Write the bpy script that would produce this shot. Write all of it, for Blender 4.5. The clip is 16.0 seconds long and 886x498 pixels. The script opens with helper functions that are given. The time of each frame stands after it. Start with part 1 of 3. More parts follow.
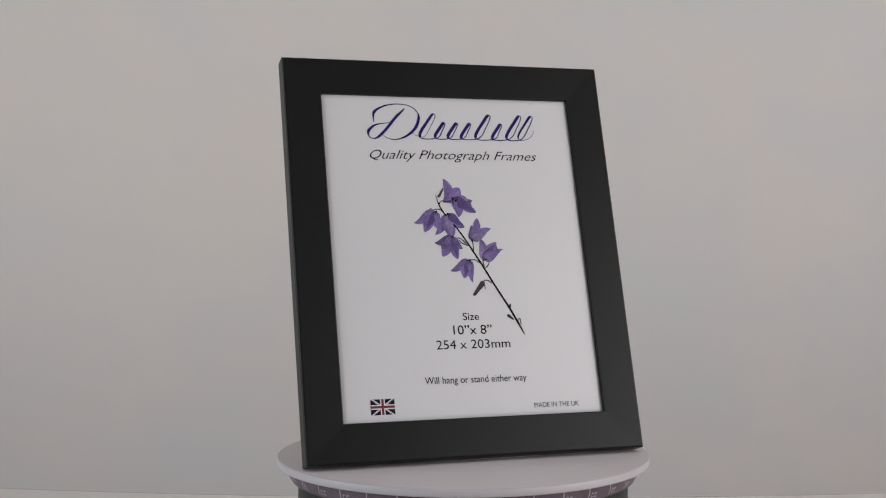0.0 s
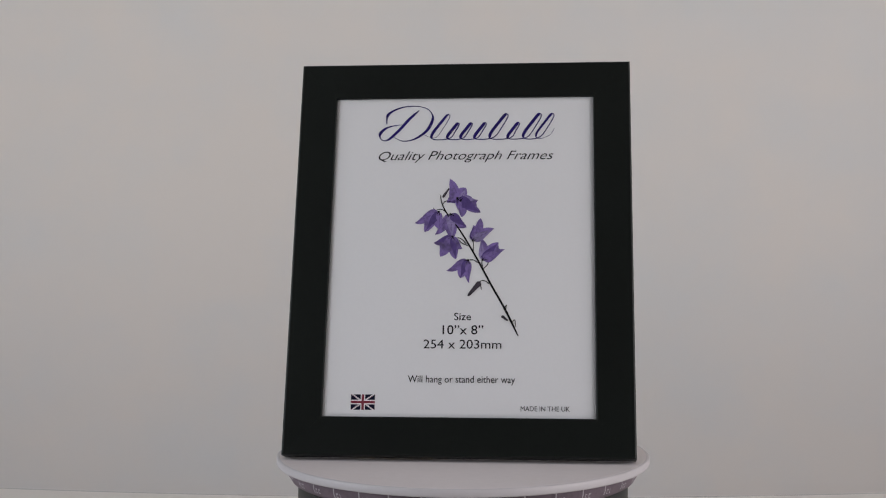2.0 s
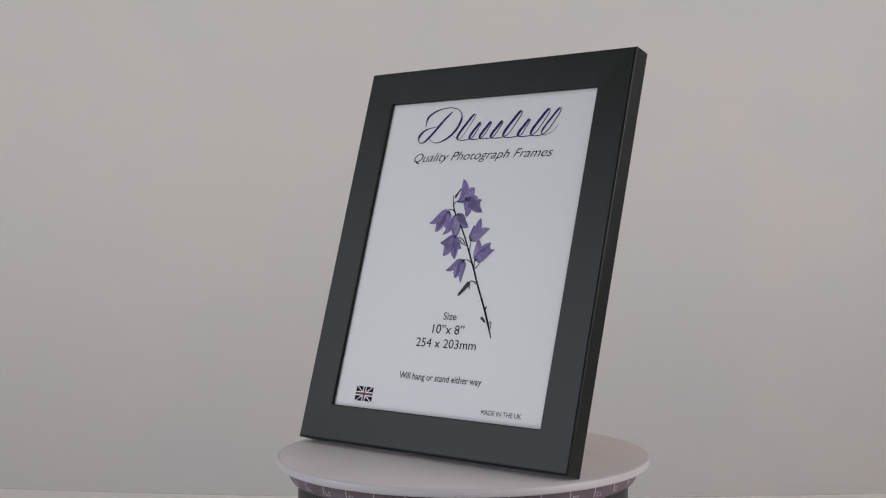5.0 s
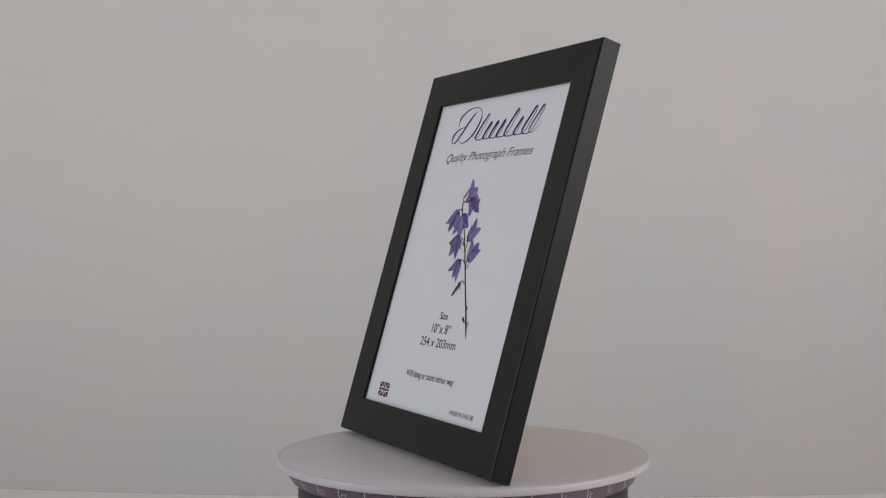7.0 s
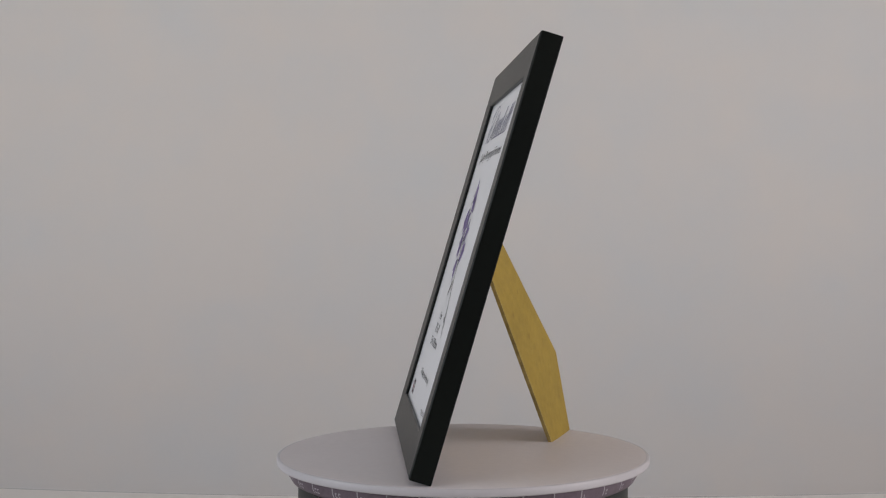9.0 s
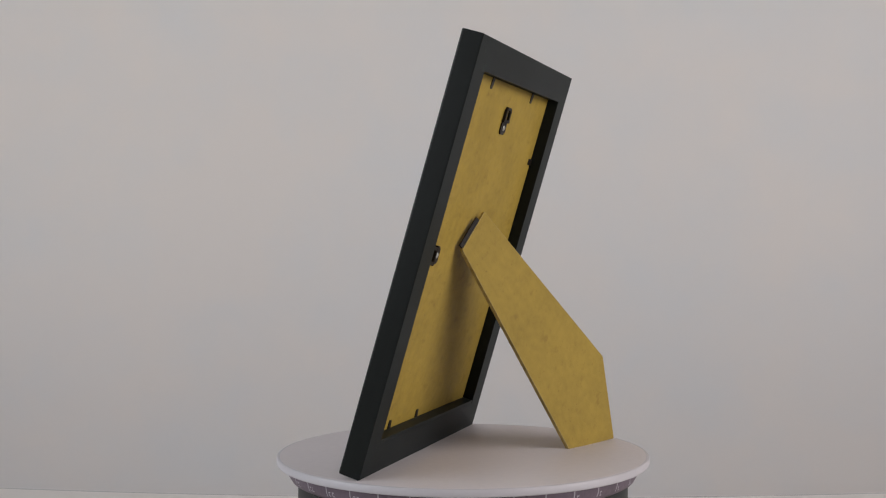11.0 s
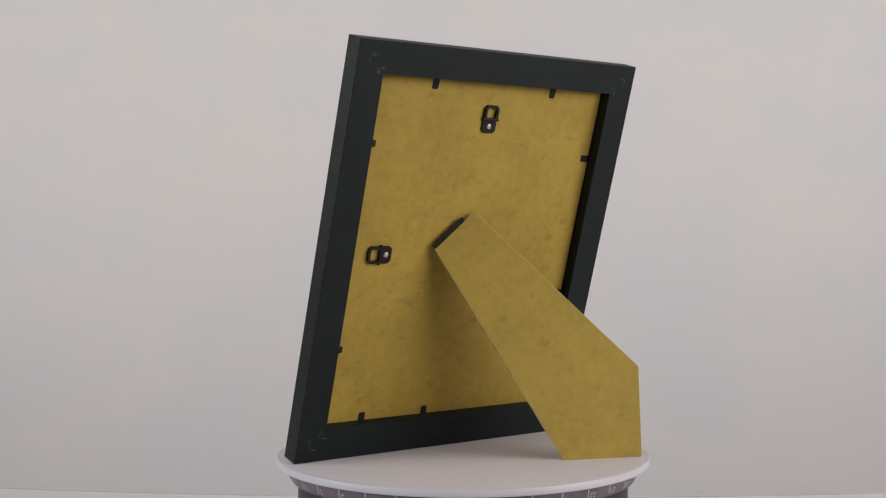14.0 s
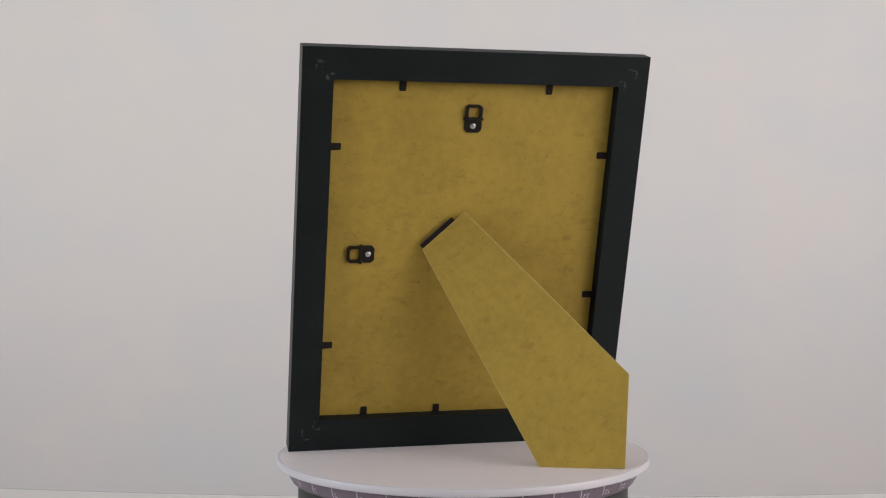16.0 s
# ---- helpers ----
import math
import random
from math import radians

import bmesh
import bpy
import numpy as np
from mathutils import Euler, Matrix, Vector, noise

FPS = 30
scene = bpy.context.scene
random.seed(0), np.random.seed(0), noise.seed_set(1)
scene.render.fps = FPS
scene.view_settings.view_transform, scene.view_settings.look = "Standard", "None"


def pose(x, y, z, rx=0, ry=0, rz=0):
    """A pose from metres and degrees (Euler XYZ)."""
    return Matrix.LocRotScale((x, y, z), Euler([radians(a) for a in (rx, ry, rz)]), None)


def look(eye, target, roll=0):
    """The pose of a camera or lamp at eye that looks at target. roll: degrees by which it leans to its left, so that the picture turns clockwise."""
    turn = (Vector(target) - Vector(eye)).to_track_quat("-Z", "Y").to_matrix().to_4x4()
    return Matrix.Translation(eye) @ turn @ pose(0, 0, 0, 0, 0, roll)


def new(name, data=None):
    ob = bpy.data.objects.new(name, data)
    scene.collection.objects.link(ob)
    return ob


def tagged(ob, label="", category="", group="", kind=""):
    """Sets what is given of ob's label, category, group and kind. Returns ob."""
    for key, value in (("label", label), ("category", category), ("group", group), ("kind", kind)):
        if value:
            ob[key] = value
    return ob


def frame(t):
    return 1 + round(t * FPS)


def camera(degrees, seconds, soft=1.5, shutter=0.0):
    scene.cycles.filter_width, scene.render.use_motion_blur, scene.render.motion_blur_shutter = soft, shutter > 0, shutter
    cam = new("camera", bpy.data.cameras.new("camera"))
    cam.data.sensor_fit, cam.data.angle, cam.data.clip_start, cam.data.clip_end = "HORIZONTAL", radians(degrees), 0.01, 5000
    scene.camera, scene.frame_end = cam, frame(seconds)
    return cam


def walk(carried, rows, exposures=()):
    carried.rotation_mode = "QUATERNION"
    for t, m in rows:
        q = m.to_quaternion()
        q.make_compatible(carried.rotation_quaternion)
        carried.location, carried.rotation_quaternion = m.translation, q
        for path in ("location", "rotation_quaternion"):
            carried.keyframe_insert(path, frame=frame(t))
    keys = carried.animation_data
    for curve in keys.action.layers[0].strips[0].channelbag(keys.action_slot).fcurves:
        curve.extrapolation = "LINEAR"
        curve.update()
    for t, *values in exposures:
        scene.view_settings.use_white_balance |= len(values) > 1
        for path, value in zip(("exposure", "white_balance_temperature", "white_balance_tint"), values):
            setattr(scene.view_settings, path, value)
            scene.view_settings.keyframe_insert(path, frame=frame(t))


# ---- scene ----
cam = camera(38.76, 16.0, soft=1.15)
EYE = Vector((0.0, -0.9245, 0.1629))
PAN, DIP = radians(0.871), radians(0.852)
AIM = EYE + Vector((-math.sin(PAN) * math.cos(DIP), math.cos(PAN) * math.cos(DIP), -math.sin(DIP)))
STAND = look(EYE, AIM, -0.14)
walk(cam, [(0, STAND), (16, STAND)],
     exposures=[(0, 0.0), (4, 0.0), (9, -0.06), (12.5, 0.25), (14, 0.33), (16, 0.41)])

# the plate's turn, degrees about the upright axis through the origin
TURN = [(0, 18.45), (0.5, 12.80), (1, 7.15), (1.5, 1.50), (2, -4.28), (2.5, -10.22), (3, -16.15), (3.5, -21.95), (4, -27.60),
        (6.5, -56.60), (7, -62.22), (7.5, -67.75), (8, -73.33), (8.5, -79.06), (9, -84.85), (9.5, -90.62), (12, -119.10), (12.5, -124.95),
        (13, -130.75), (13.5, -136.40), (14, -142.00), (14.5, -147.65), (15, -153.45), (15.5, -159.25), (16, -164.98)]



# ---- light ----
world = bpy.data.worlds.new("world")
scene.world = world
world.use_nodes = True
sky = world.node_tree.nodes.new("ShaderNodeTexSky")
sky.sky_type, sky.sun_disc, sky.sun_elevation, sky.sun_rotation = "NISHITA", False, radians(35), radians(200)
world.node_tree.links.new(sky.outputs[0], world.node_tree.nodes["Background"].inputs[0])
world.node_tree.nodes["Background"].inputs[1].default_value = 0.08

ROOM_X, WALL_N, WALL_S, TABLE, FLOOR, CEIL = 1.6, 1.0, -3.2, -0.125, -0.875, 1.65


def side_light(name, x, colour, watts):
    """Stand-in for unseen soft side light: an area lamp in an added opening."""
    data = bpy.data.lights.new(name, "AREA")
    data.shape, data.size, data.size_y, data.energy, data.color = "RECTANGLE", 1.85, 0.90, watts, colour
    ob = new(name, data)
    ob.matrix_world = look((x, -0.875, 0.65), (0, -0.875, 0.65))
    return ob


side_light("daylight_west", -ROOM_X - 0.02, (0.89, 0.945, 1.0), 17.9)
side_light("daylight_east", ROOM_X + 0.02, (1.0, 0.947, 0.94), 24.4)


# ---- materials ----
def material(name, colour, rough=0.5, metal=0.0, spec=0.5, vary=0.0, coarse=20, fine=300, bump=0.0, bump_scale=None, dark=None, stretch=(1, 1, 1)):
    """A surface with a coarse and a fine variation of its colour, both at real size, and a fine relief."""
    m = bpy.data.materials.new(name)
    m.use_nodes = True
    nt = m.node_tree
    b = nt.nodes["Principled BSDF"]
    b.inputs["Roughness"].default_value = rough
    b.inputs["Metallic"].default_value = metal
    b.inputs["Specular IOR Level"].default_value = spec
    b.inputs["Base Color"].default_value = (*colour, 1)
    co = nt.nodes.new("ShaderNodeTexCoord")
    mp = nt.nodes.new("ShaderNodeMapping")
    mp.inputs["Scale"].default_value = stretch
    nt.links.new(co.outputs["Object"], mp.inputs["Vector"])
    if vary:
        low = dark or tuple(c * (1 - vary) for c in colour)
        n1, n2 = nt.nodes.new("ShaderNodeTexNoise"), nt.nodes.new("ShaderNodeTexNoise")
        for n, s in ((n1, coarse), (n2, fine)):
            n.inputs["Scale"].default_value = s
            n.inputs["Detail"].default_value = 5
            nt.links.new(mp.outputs[0], n.inputs["Vector"])
        add = nt.nodes.new("ShaderNodeMath")
        add.operation = "MULTIPLY_ADD"
        nt.links.new(n2.outputs["Fac"], add.inputs[0])
        add.inputs[1].default_value = 0.5
        half = nt.nodes.new("ShaderNodeMath")
        half.operation = "MULTIPLY"
        half.inputs[1].default_value = 0.7
        nt.links.new(n1.outputs["Fac"], half.inputs[0])
        nt.links.new(half.outputs[0], add.inputs[2])
        ramp = nt.nodes.new("ShaderNodeValToRGB")
        ramp.color_ramp.elements[0].position, ramp.color_ramp.elements[1].position = 0.42, 0.72
        ramp.color_ramp.elements[0].color, ramp.color_ramp.elements[1].color = (*low, 1), (*colour, 1)
        nt.links.new(add.outputs[0], ramp.inputs[0])
        nt.links.new(ramp.outputs[0], b.inputs["Base Color"])
    if bump:
        nb = nt.nodes.new("ShaderNodeTexNoise")
        nb.inputs["Scale"].default_value = bump_scale or fine
        nb.inputs["Detail"].default_value = 4
        nt.links.new(mp.outputs[0], nb.inputs["Vector"])
        bp = nt.nodes.new("ShaderNodeBump")
        bp.inputs["Strength"].default_value = bump
        bp.inputs["Distance"].default_value = 0.0006
        nt.links.new(nb.outputs["Fac"], bp.inputs["Height"])
        nt.links.new(bp.outputs[0], b.inputs["Normal"])
    return m


def hardboard_material():
    """Golden pressed fibreboard: cloudy tone, brown smudges and fine fibre flecks."""
    m = material("golden_hardboard", (0.372, 0.251, 0.041), rough=0.62, spec=0.25, vary=0.22, coarse=18, fine=160, bump=0.25, bump_scale=900)
    nt = m.node_tree
    b = nt.nodes["Principled BSDF"]
    base = b.inputs["Base Color"].links[0].from_socket
    co = nt.nodes["Texture Coordinate"]
    out = base
    for scale, lo, hi, strength, tint in (((75, 75, 120), 0.57, 0.76, 0.50, (0.16, 0.085, 0.016)), ((30, 30, 42), 0.54, 0.78, 0.45, (0.22, 0.140, 0.022)), ((260, 260, 420), 0.60, 0.76, 0.55, (0.14, 0.075, 0.016))):
        mp = nt.nodes.new("ShaderNodeMapping")
        mp.inputs["Scale"].default_value = scale
        nt.links.new(co.outputs["Object"], mp.inputs["Vector"])
        n = nt.nodes.new("ShaderNodeTexNoise")
        n.inputs["Scale"].default_value, n.inputs["Detail"].default_value, n.inputs["Roughness"].default_value = 1.0, 6, 0.62
        nt.links.new(mp.outputs[0], n.inputs["Vector"])
        r = nt.nodes.new("ShaderNodeMapRange")
        r.inputs["From Min"].default_value, r.inputs["From Max"].default_value, r.inputs["To Max"].default_value = lo, hi, strength
        nt.links.new(n.outputs["Fac"], r.inputs["Value"])
        mix = nt.nodes.new("ShaderNodeMix")
        mix.data_type = "RGBA"
        nt.links.new(r.outputs[0], mix.inputs["Factor"])
        nt.links.new(out, mix.inputs["A"])
        mix.inputs["B"].default_value = (*tint, 1)
        out = mix.outputs["Result"]
    nt.links.new(out, b.inputs["Base Color"])
    return m


BLACK = material("satin_black_paint", (0.0048, 0.0068, 0.0059), rough=0.37, spec=0.235, vary=0.35, coarse=14, fine=260, bump=0.12, bump_scale=1500)
BLACK_BACK = material("raw_black_stain", (0.0072, 0.0110, 0.0112), rough=0.50, spec=0.20, vary=0.45, coarse=26, fine=300, bump=0.08, bump_scale=700)
BOARD = hardboard_material()
# cut fibre edge, painted paler to carry the light its bevel catches
BOARD_EDGE_LIT = material("lit_cut_edge", (0.50, 0.38, 0.14), rough=0.7, vary=0.45, coarse=120, fine=900, bump=0.3)
PAPER = material("coated_paper", (0.715, 0.71, 0.73), rough=0.38, vary=0.02, coarse=8, fine=400)
INK = material("black_ink", (0.005, 0.005, 0.008), rough=0.6, spec=0.12)
INDIGO = material("indigo_ink", (0.019, 0.010, 0.140), rough=0.5, spec=0.2, vary=0.5, coarse=60, fine=300)
PETAL = material("violet_ink", (0.205, 0.135, 0.39), rough=0.5, vary=0.68, coarse=95, fine=420)
PETAL_DARK = material("deep_violet_ink", (0.085, 0.045, 0.215), rough=0.5, vary=0.45, coarse=200, fine=700)
PETAL_PALE = material("pale_violet_ink", (0.30, 0.235, 0.48), rough=0.5, vary=0.6, coarse=110, fine=700)
STALK = material("dark_stem_ink", (0.008, 0.007, 0.009), rough=0.6, spec=0.12, vary=0.4, coarse=200, fine=700)
BUD = material("grey_bud_ink", (0.065, 0.055, 0.07), rough=0.6, spec=0.15, vary=0.5, coarse=300, fine=900)
FLAG_BLUE = material("flag_blue_ink", (0.005, 0.005, 0.020), rough=0.6, spec=0.12)
FLAG_RED = material("flag_red_ink", (0.17, 0.009, 0.028), rough=0.5)
FLAG_WHITE = material("flag_white_ink", (0.78, 0.76, 0.78), rough=0.5)
STEEL = material("blackened_steel", (0.012, 0.008, 0.006), rough=0.5, metal=0.1, spec=0.22, vary=0.4, coarse=150, fine=900)
RIVET = material("bright_rivet", (0.46, 0.45, 0.42), rough=0.32, metal=0.7, vary=0.1, coarse=300, fine=900)
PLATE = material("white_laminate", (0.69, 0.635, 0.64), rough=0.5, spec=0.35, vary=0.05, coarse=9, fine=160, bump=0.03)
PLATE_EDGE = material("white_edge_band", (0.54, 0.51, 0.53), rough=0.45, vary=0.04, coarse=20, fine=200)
TAPE = material("plum_tape", (0.15, 0.11, 0.14), rough=0.5, vary=0.35, coarse=40, fine=400)
TAPE_INK = material("tape_white_print", (0.42, 0.39, 0.42), rough=0.5)
BASE = material("dark_base_plastic", (0.016, 0.019, 0.018), rough=0.5, vary=0.3, coarse=25, fine=300, bump=0.05)
WALL = material("matt_white_wall", (0.815, 0.768, 0.738), rough=0.9, spec=0.2, vary=0.035, coarse=2.6, fine=9, dark=(0.755, 0.754, 0.762))
# greys of the unseen wall and ceiling, set for reflections and bounce
UNSEEN_GREY = material("dark_reflection_grey", (0.30, 0.29, 0.28), rough=0.9, vary=0.06, coarse=3, fine=80)
BOUNCE_GREY = material("bounce_grey_ceiling", (0.44, 0.435, 0.425), rough=0.9, vary=0.04, coarse=3, fine=80)
FLOOR_MAT = material("brown_floor", (0.20, 0.15, 0.11), rough=0.6, vary=0.3, coarse=4, fine=90)
TABLE_MAT = material("white_table_board", (0.75, 0.715, 0.68), rough=0.55, vary=0.04, coarse=5, fine=150)
# grey of the faint shadow line behind the table, put into a strip's colour
EDGE_SHADE = material("table_edge_shade", (0.62, 0.605, 0.59), rough=0.7, vary=0.2, coarse=30, fine=200)
FRAME_WHITE = material("white_window_paint", (0.78, 0.78, 0.76), rough=0.4, vary=0.04, coarse=9, fine=120)
SCUFF = material("filler_scuff", (0.050, 0.068, 0.062), rough=0.85, vary=0.6, coarse=500, fine=1500)


# ---- builders ----
def part(name, bm, mat, parent=None, label="", at=None, smooth=False):
    """One mesh object out of a bmesh, under a thing or a part."""
    bmesh.ops.recalc_face_normals(bm, faces=bm.faces)
    me = bpy.data.meshes.new(name)
    bm.to_mesh(me)
    bm.free()
    for mt in (mat if isinstance(mat, (list, tuple)) else [mat]):
        me.materials.append(mt)
    if smooth:
        me.shade_smooth()
    ob = new(name, me)
    if parent:
        ob.parent = parent
    if at is not None:
        ob.matrix_basis = at
    if label:
        tagged(ob, label)
    return ob


def box(x0, x1, y0, y1, z0, z1, bevel=0.0, bm=None, segments=2):
    bm = bm or bmesh.new()
    made = bmesh.ops.create_cube(bm, size=1, matrix=Matrix.Translation(((x0 + x1) / 2, (y0 + y1) / 2, (z0 + z1) / 2)) @ Matrix.Diagonal((x1 - x0, y1 - y0, z1 - z0, 1)))
    if bevel:
        edges = list({e for v in made["verts"] for e in v.link_edges})
        bmesh.ops.bevel(bm, geom=edges, offset=bevel, segments=segments, profile=0.5, affect="EDGES")
    return bm


def lathe(profile, steps=160, bm=None):
    """Turn a closed (radius, height) outline round the upright axis."""
    bm = bm or bmesh.new()
    rings = []
    for r, z in profile:
        if r < 1e-6:
            rings.append([bm.verts.new((0, 0, z))])
        else:
            rings.append([bm.verts.new((r * math.cos(2 * math.pi * i / steps), r * math.sin(2 * math.pi * i / steps), z)) for i in range(steps)])
    for a, b in zip(rings, rings[1:]):
        for i in range(steps):
            j = (i + 1) % steps
            if len(a) == 1 and len(b) == 1:
                continue
            if len(a) == 1:
                bm.faces.new((a[0], b[i], b[j]))
            elif len(b) == 1:
                bm.faces.new((a[i], b[0], a[j]))
            else:
                bm.faces.new((a[i], b[i], b[j], a[j]))
    return bm


def prism(outline, depth, bm=None, bevel=0.0):
    """An outline in the xz plane, thickened from y = 0 to y = depth."""
    bm = bm or bmesh.new()
    a = [bm.verts.new((x, 0, z)) for x, z in outline]
    b = [bm.verts.new((x, depth, z)) for x, z in outline]
    n = len(a)
    faces = [bm.faces.new(a), bm.faces.new(b[::-1])]
    for i in range(n):
        faces.append(bm.faces.new((a[i], b[i], b[(i + 1) % n], a[(i + 1) % n])))
    if bevel:
        edges = list({e for f in faces for e in f.edges})
        bmesh.ops.bevel(bm, geom=edges, offset=bevel, segments=2, profile=0.5, affect="EDGES")
    return bm


def spline(points, steps=10):
    """A smooth line through the points."""
    pts = [Vector(p) for p in points]
    out = []
    for i in range(len(pts) - 1):
        p0, p1, p2, p3 = pts[max(i - 1, 0)], pts[i], pts[i + 1], pts[min(i + 2, len(pts) - 1)]
        for k in range(steps):
            t = k / steps
            out.append(0.5 * (2 * p1 + (p2 - p0) * t + (2 * p0 - 5 * p1 + 4 * p2 - p3) * t * t + (3 * p1 - p0 - 3 * p2 + p3) * t ** 3))
    out.append(pts[-1])
    return out


def ribbon(bm, points, thin, thick, depth=0.00008, slant=None, steps=10, y=0.0, index=0, down=False):
    """A pen stroke along a smooth line on the sheet, in millimetres; down strokes are thick where slant is set."""
    line = spline(points, steps)
    left, right = [], []
    n = len(line)
    for i, p in enumerate(line):
        d = (line[min(i + 1, n - 1)] - line[max(i - 1, 0)])
        d = d.normalized() if d.length > 1e-9 else Vector((1, 0))
        s = i / (n - 1)
        if slant:
            lie = d.dot(Vector(slant).normalized())
            w = thin + (thick - thin) * max(0.0, -lie if down else abs(lie)) ** (2 if down else 4)
        else:
            w = thick + (thin - thick) * s
        w *= min(1.0, 0.35 + 6 * s, 0.35 + 6 * (1 - s)) / 2
        nrm = Vector((-d.y, d.x)) * w
        left.append(bm.verts.new(((p.x + nrm.x) / 1000, y - depth, (p.y + nrm.y) / 1000)))
        right.append(bm.verts.new(((p.x - nrm.x) / 1000, y - depth, (p.y - nrm.y) / 1000)))
    for i in range(n - 1):
        f = bm.faces.new((left[i], left[i + 1], right[i + 1], right[i]))
        f.material_index = index
    return bm


# ---- the room ----
def structure(name, bm, mat, label):
    return tagged(part(name, bm, mat), label, kind="structure")


structure("wall_north", box(-ROOM_X - 0.15, ROOM_X + 0.15, WALL_N, WALL_N + 0.15, FLOOR, CEIL), WALL, "plain matt white wall behind the table")
# added out of view: its grey keeps reflections in the black rails dark
structure("wall_south", box(-ROOM_X - 0.15, ROOM_X + 0.15, WALL_S - 0.15, WALL_S, FLOOR, CEIL), UNSEEN_GREY, "unseen closing wall, grey to keep reflections dark")
structure("floor", box(-ROOM_X - 0.15, ROOM_X + 0.15, WALL_S - 0.15, WALL_N + 0.15, FLOOR - 0.1, FLOOR), FLOOR_MAT, "plain brown floor of the room")
# added out of view: mid-grey balances fill against the top rail's reflection
structure("ceiling", box(-ROOM_X - 0.15, ROOM_X + 0.15, WALL_S - 0.15, WALL_N + 0.15, CEIL, CEIL + 0.1), BOUNCE_GREY, "unseen ceiling, mid-grey to set the bounce light")
# side walls out of view; their openings are added to hold the area lamps
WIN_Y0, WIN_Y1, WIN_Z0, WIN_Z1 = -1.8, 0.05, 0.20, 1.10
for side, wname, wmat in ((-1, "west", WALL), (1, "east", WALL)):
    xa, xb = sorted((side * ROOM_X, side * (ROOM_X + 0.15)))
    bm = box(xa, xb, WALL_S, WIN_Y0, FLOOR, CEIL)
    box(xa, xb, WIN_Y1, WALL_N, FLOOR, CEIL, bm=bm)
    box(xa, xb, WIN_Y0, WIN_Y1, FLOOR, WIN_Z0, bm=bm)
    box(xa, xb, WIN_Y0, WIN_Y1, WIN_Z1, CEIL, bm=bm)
    structure("wall_" + wname, bm, wmat, "unseen white wall with an opening added for the side light")


# ---- the table ----
def make_table():
    table = tagged(new("table"), "white table with a thin grey shadow line along its back", "table")
    n = 40
    back = [(-0.95 + 1.9 * i / n, 0.425 + 0.15 * (-0.95 + 1.9 * i / n - 0.05) ** 2) for i in range(n + 1)]
    outline = back + [(0.95, -0.45), (-0.95, -0.45)]
    bm = bmesh.new()
    top = [bm.verts.new((x, y, TABLE)) for x, y in outline]
    low = [bm.verts.new((x, y, TABLE - 0.022)) for x, y in outline]
    bm.faces.new(top)
    bm.faces.new(low[::-1])
    for i in range(len(top)):
        bm.faces.new((top[i], low[i], low[(i + 1) % len(top)], top[(i + 1) % len(top)]))
    part("tabletop", bm, TABLE_MAT, table)
    # strip added for the faint shadow line between table edge and wall
    bm = bmesh.new()
    rows = [[bm.verts.new((x, y + dy, z)) for x, y in back] for dy, z in ((0.0003, TABLE - 0.022), (0.0003, TABLE + 0.0007), (0.0018, TABLE + 0.0007), (0.0018, TABLE - 0.022))]
    for a, b in zip(rows, rows[1:]):
        for i in range(n):
            bm.faces.new((a[i], a[i + 1], b[i + 1], b[i]))
    part("edge_band", bm, EDGE_SHADE, table, "thin grey strip standing in for the edge's shadow line")
    for x in (-0.88, 0.88):
        for y in (-0.4, 0.36):
            part("leg", box(x - 0.025, x + 0.025, y - 0.025, y + 0.025, FLOOR, TABLE - 0.022, 0.003), FRAME_WHITE, table)
    return table


make_table()


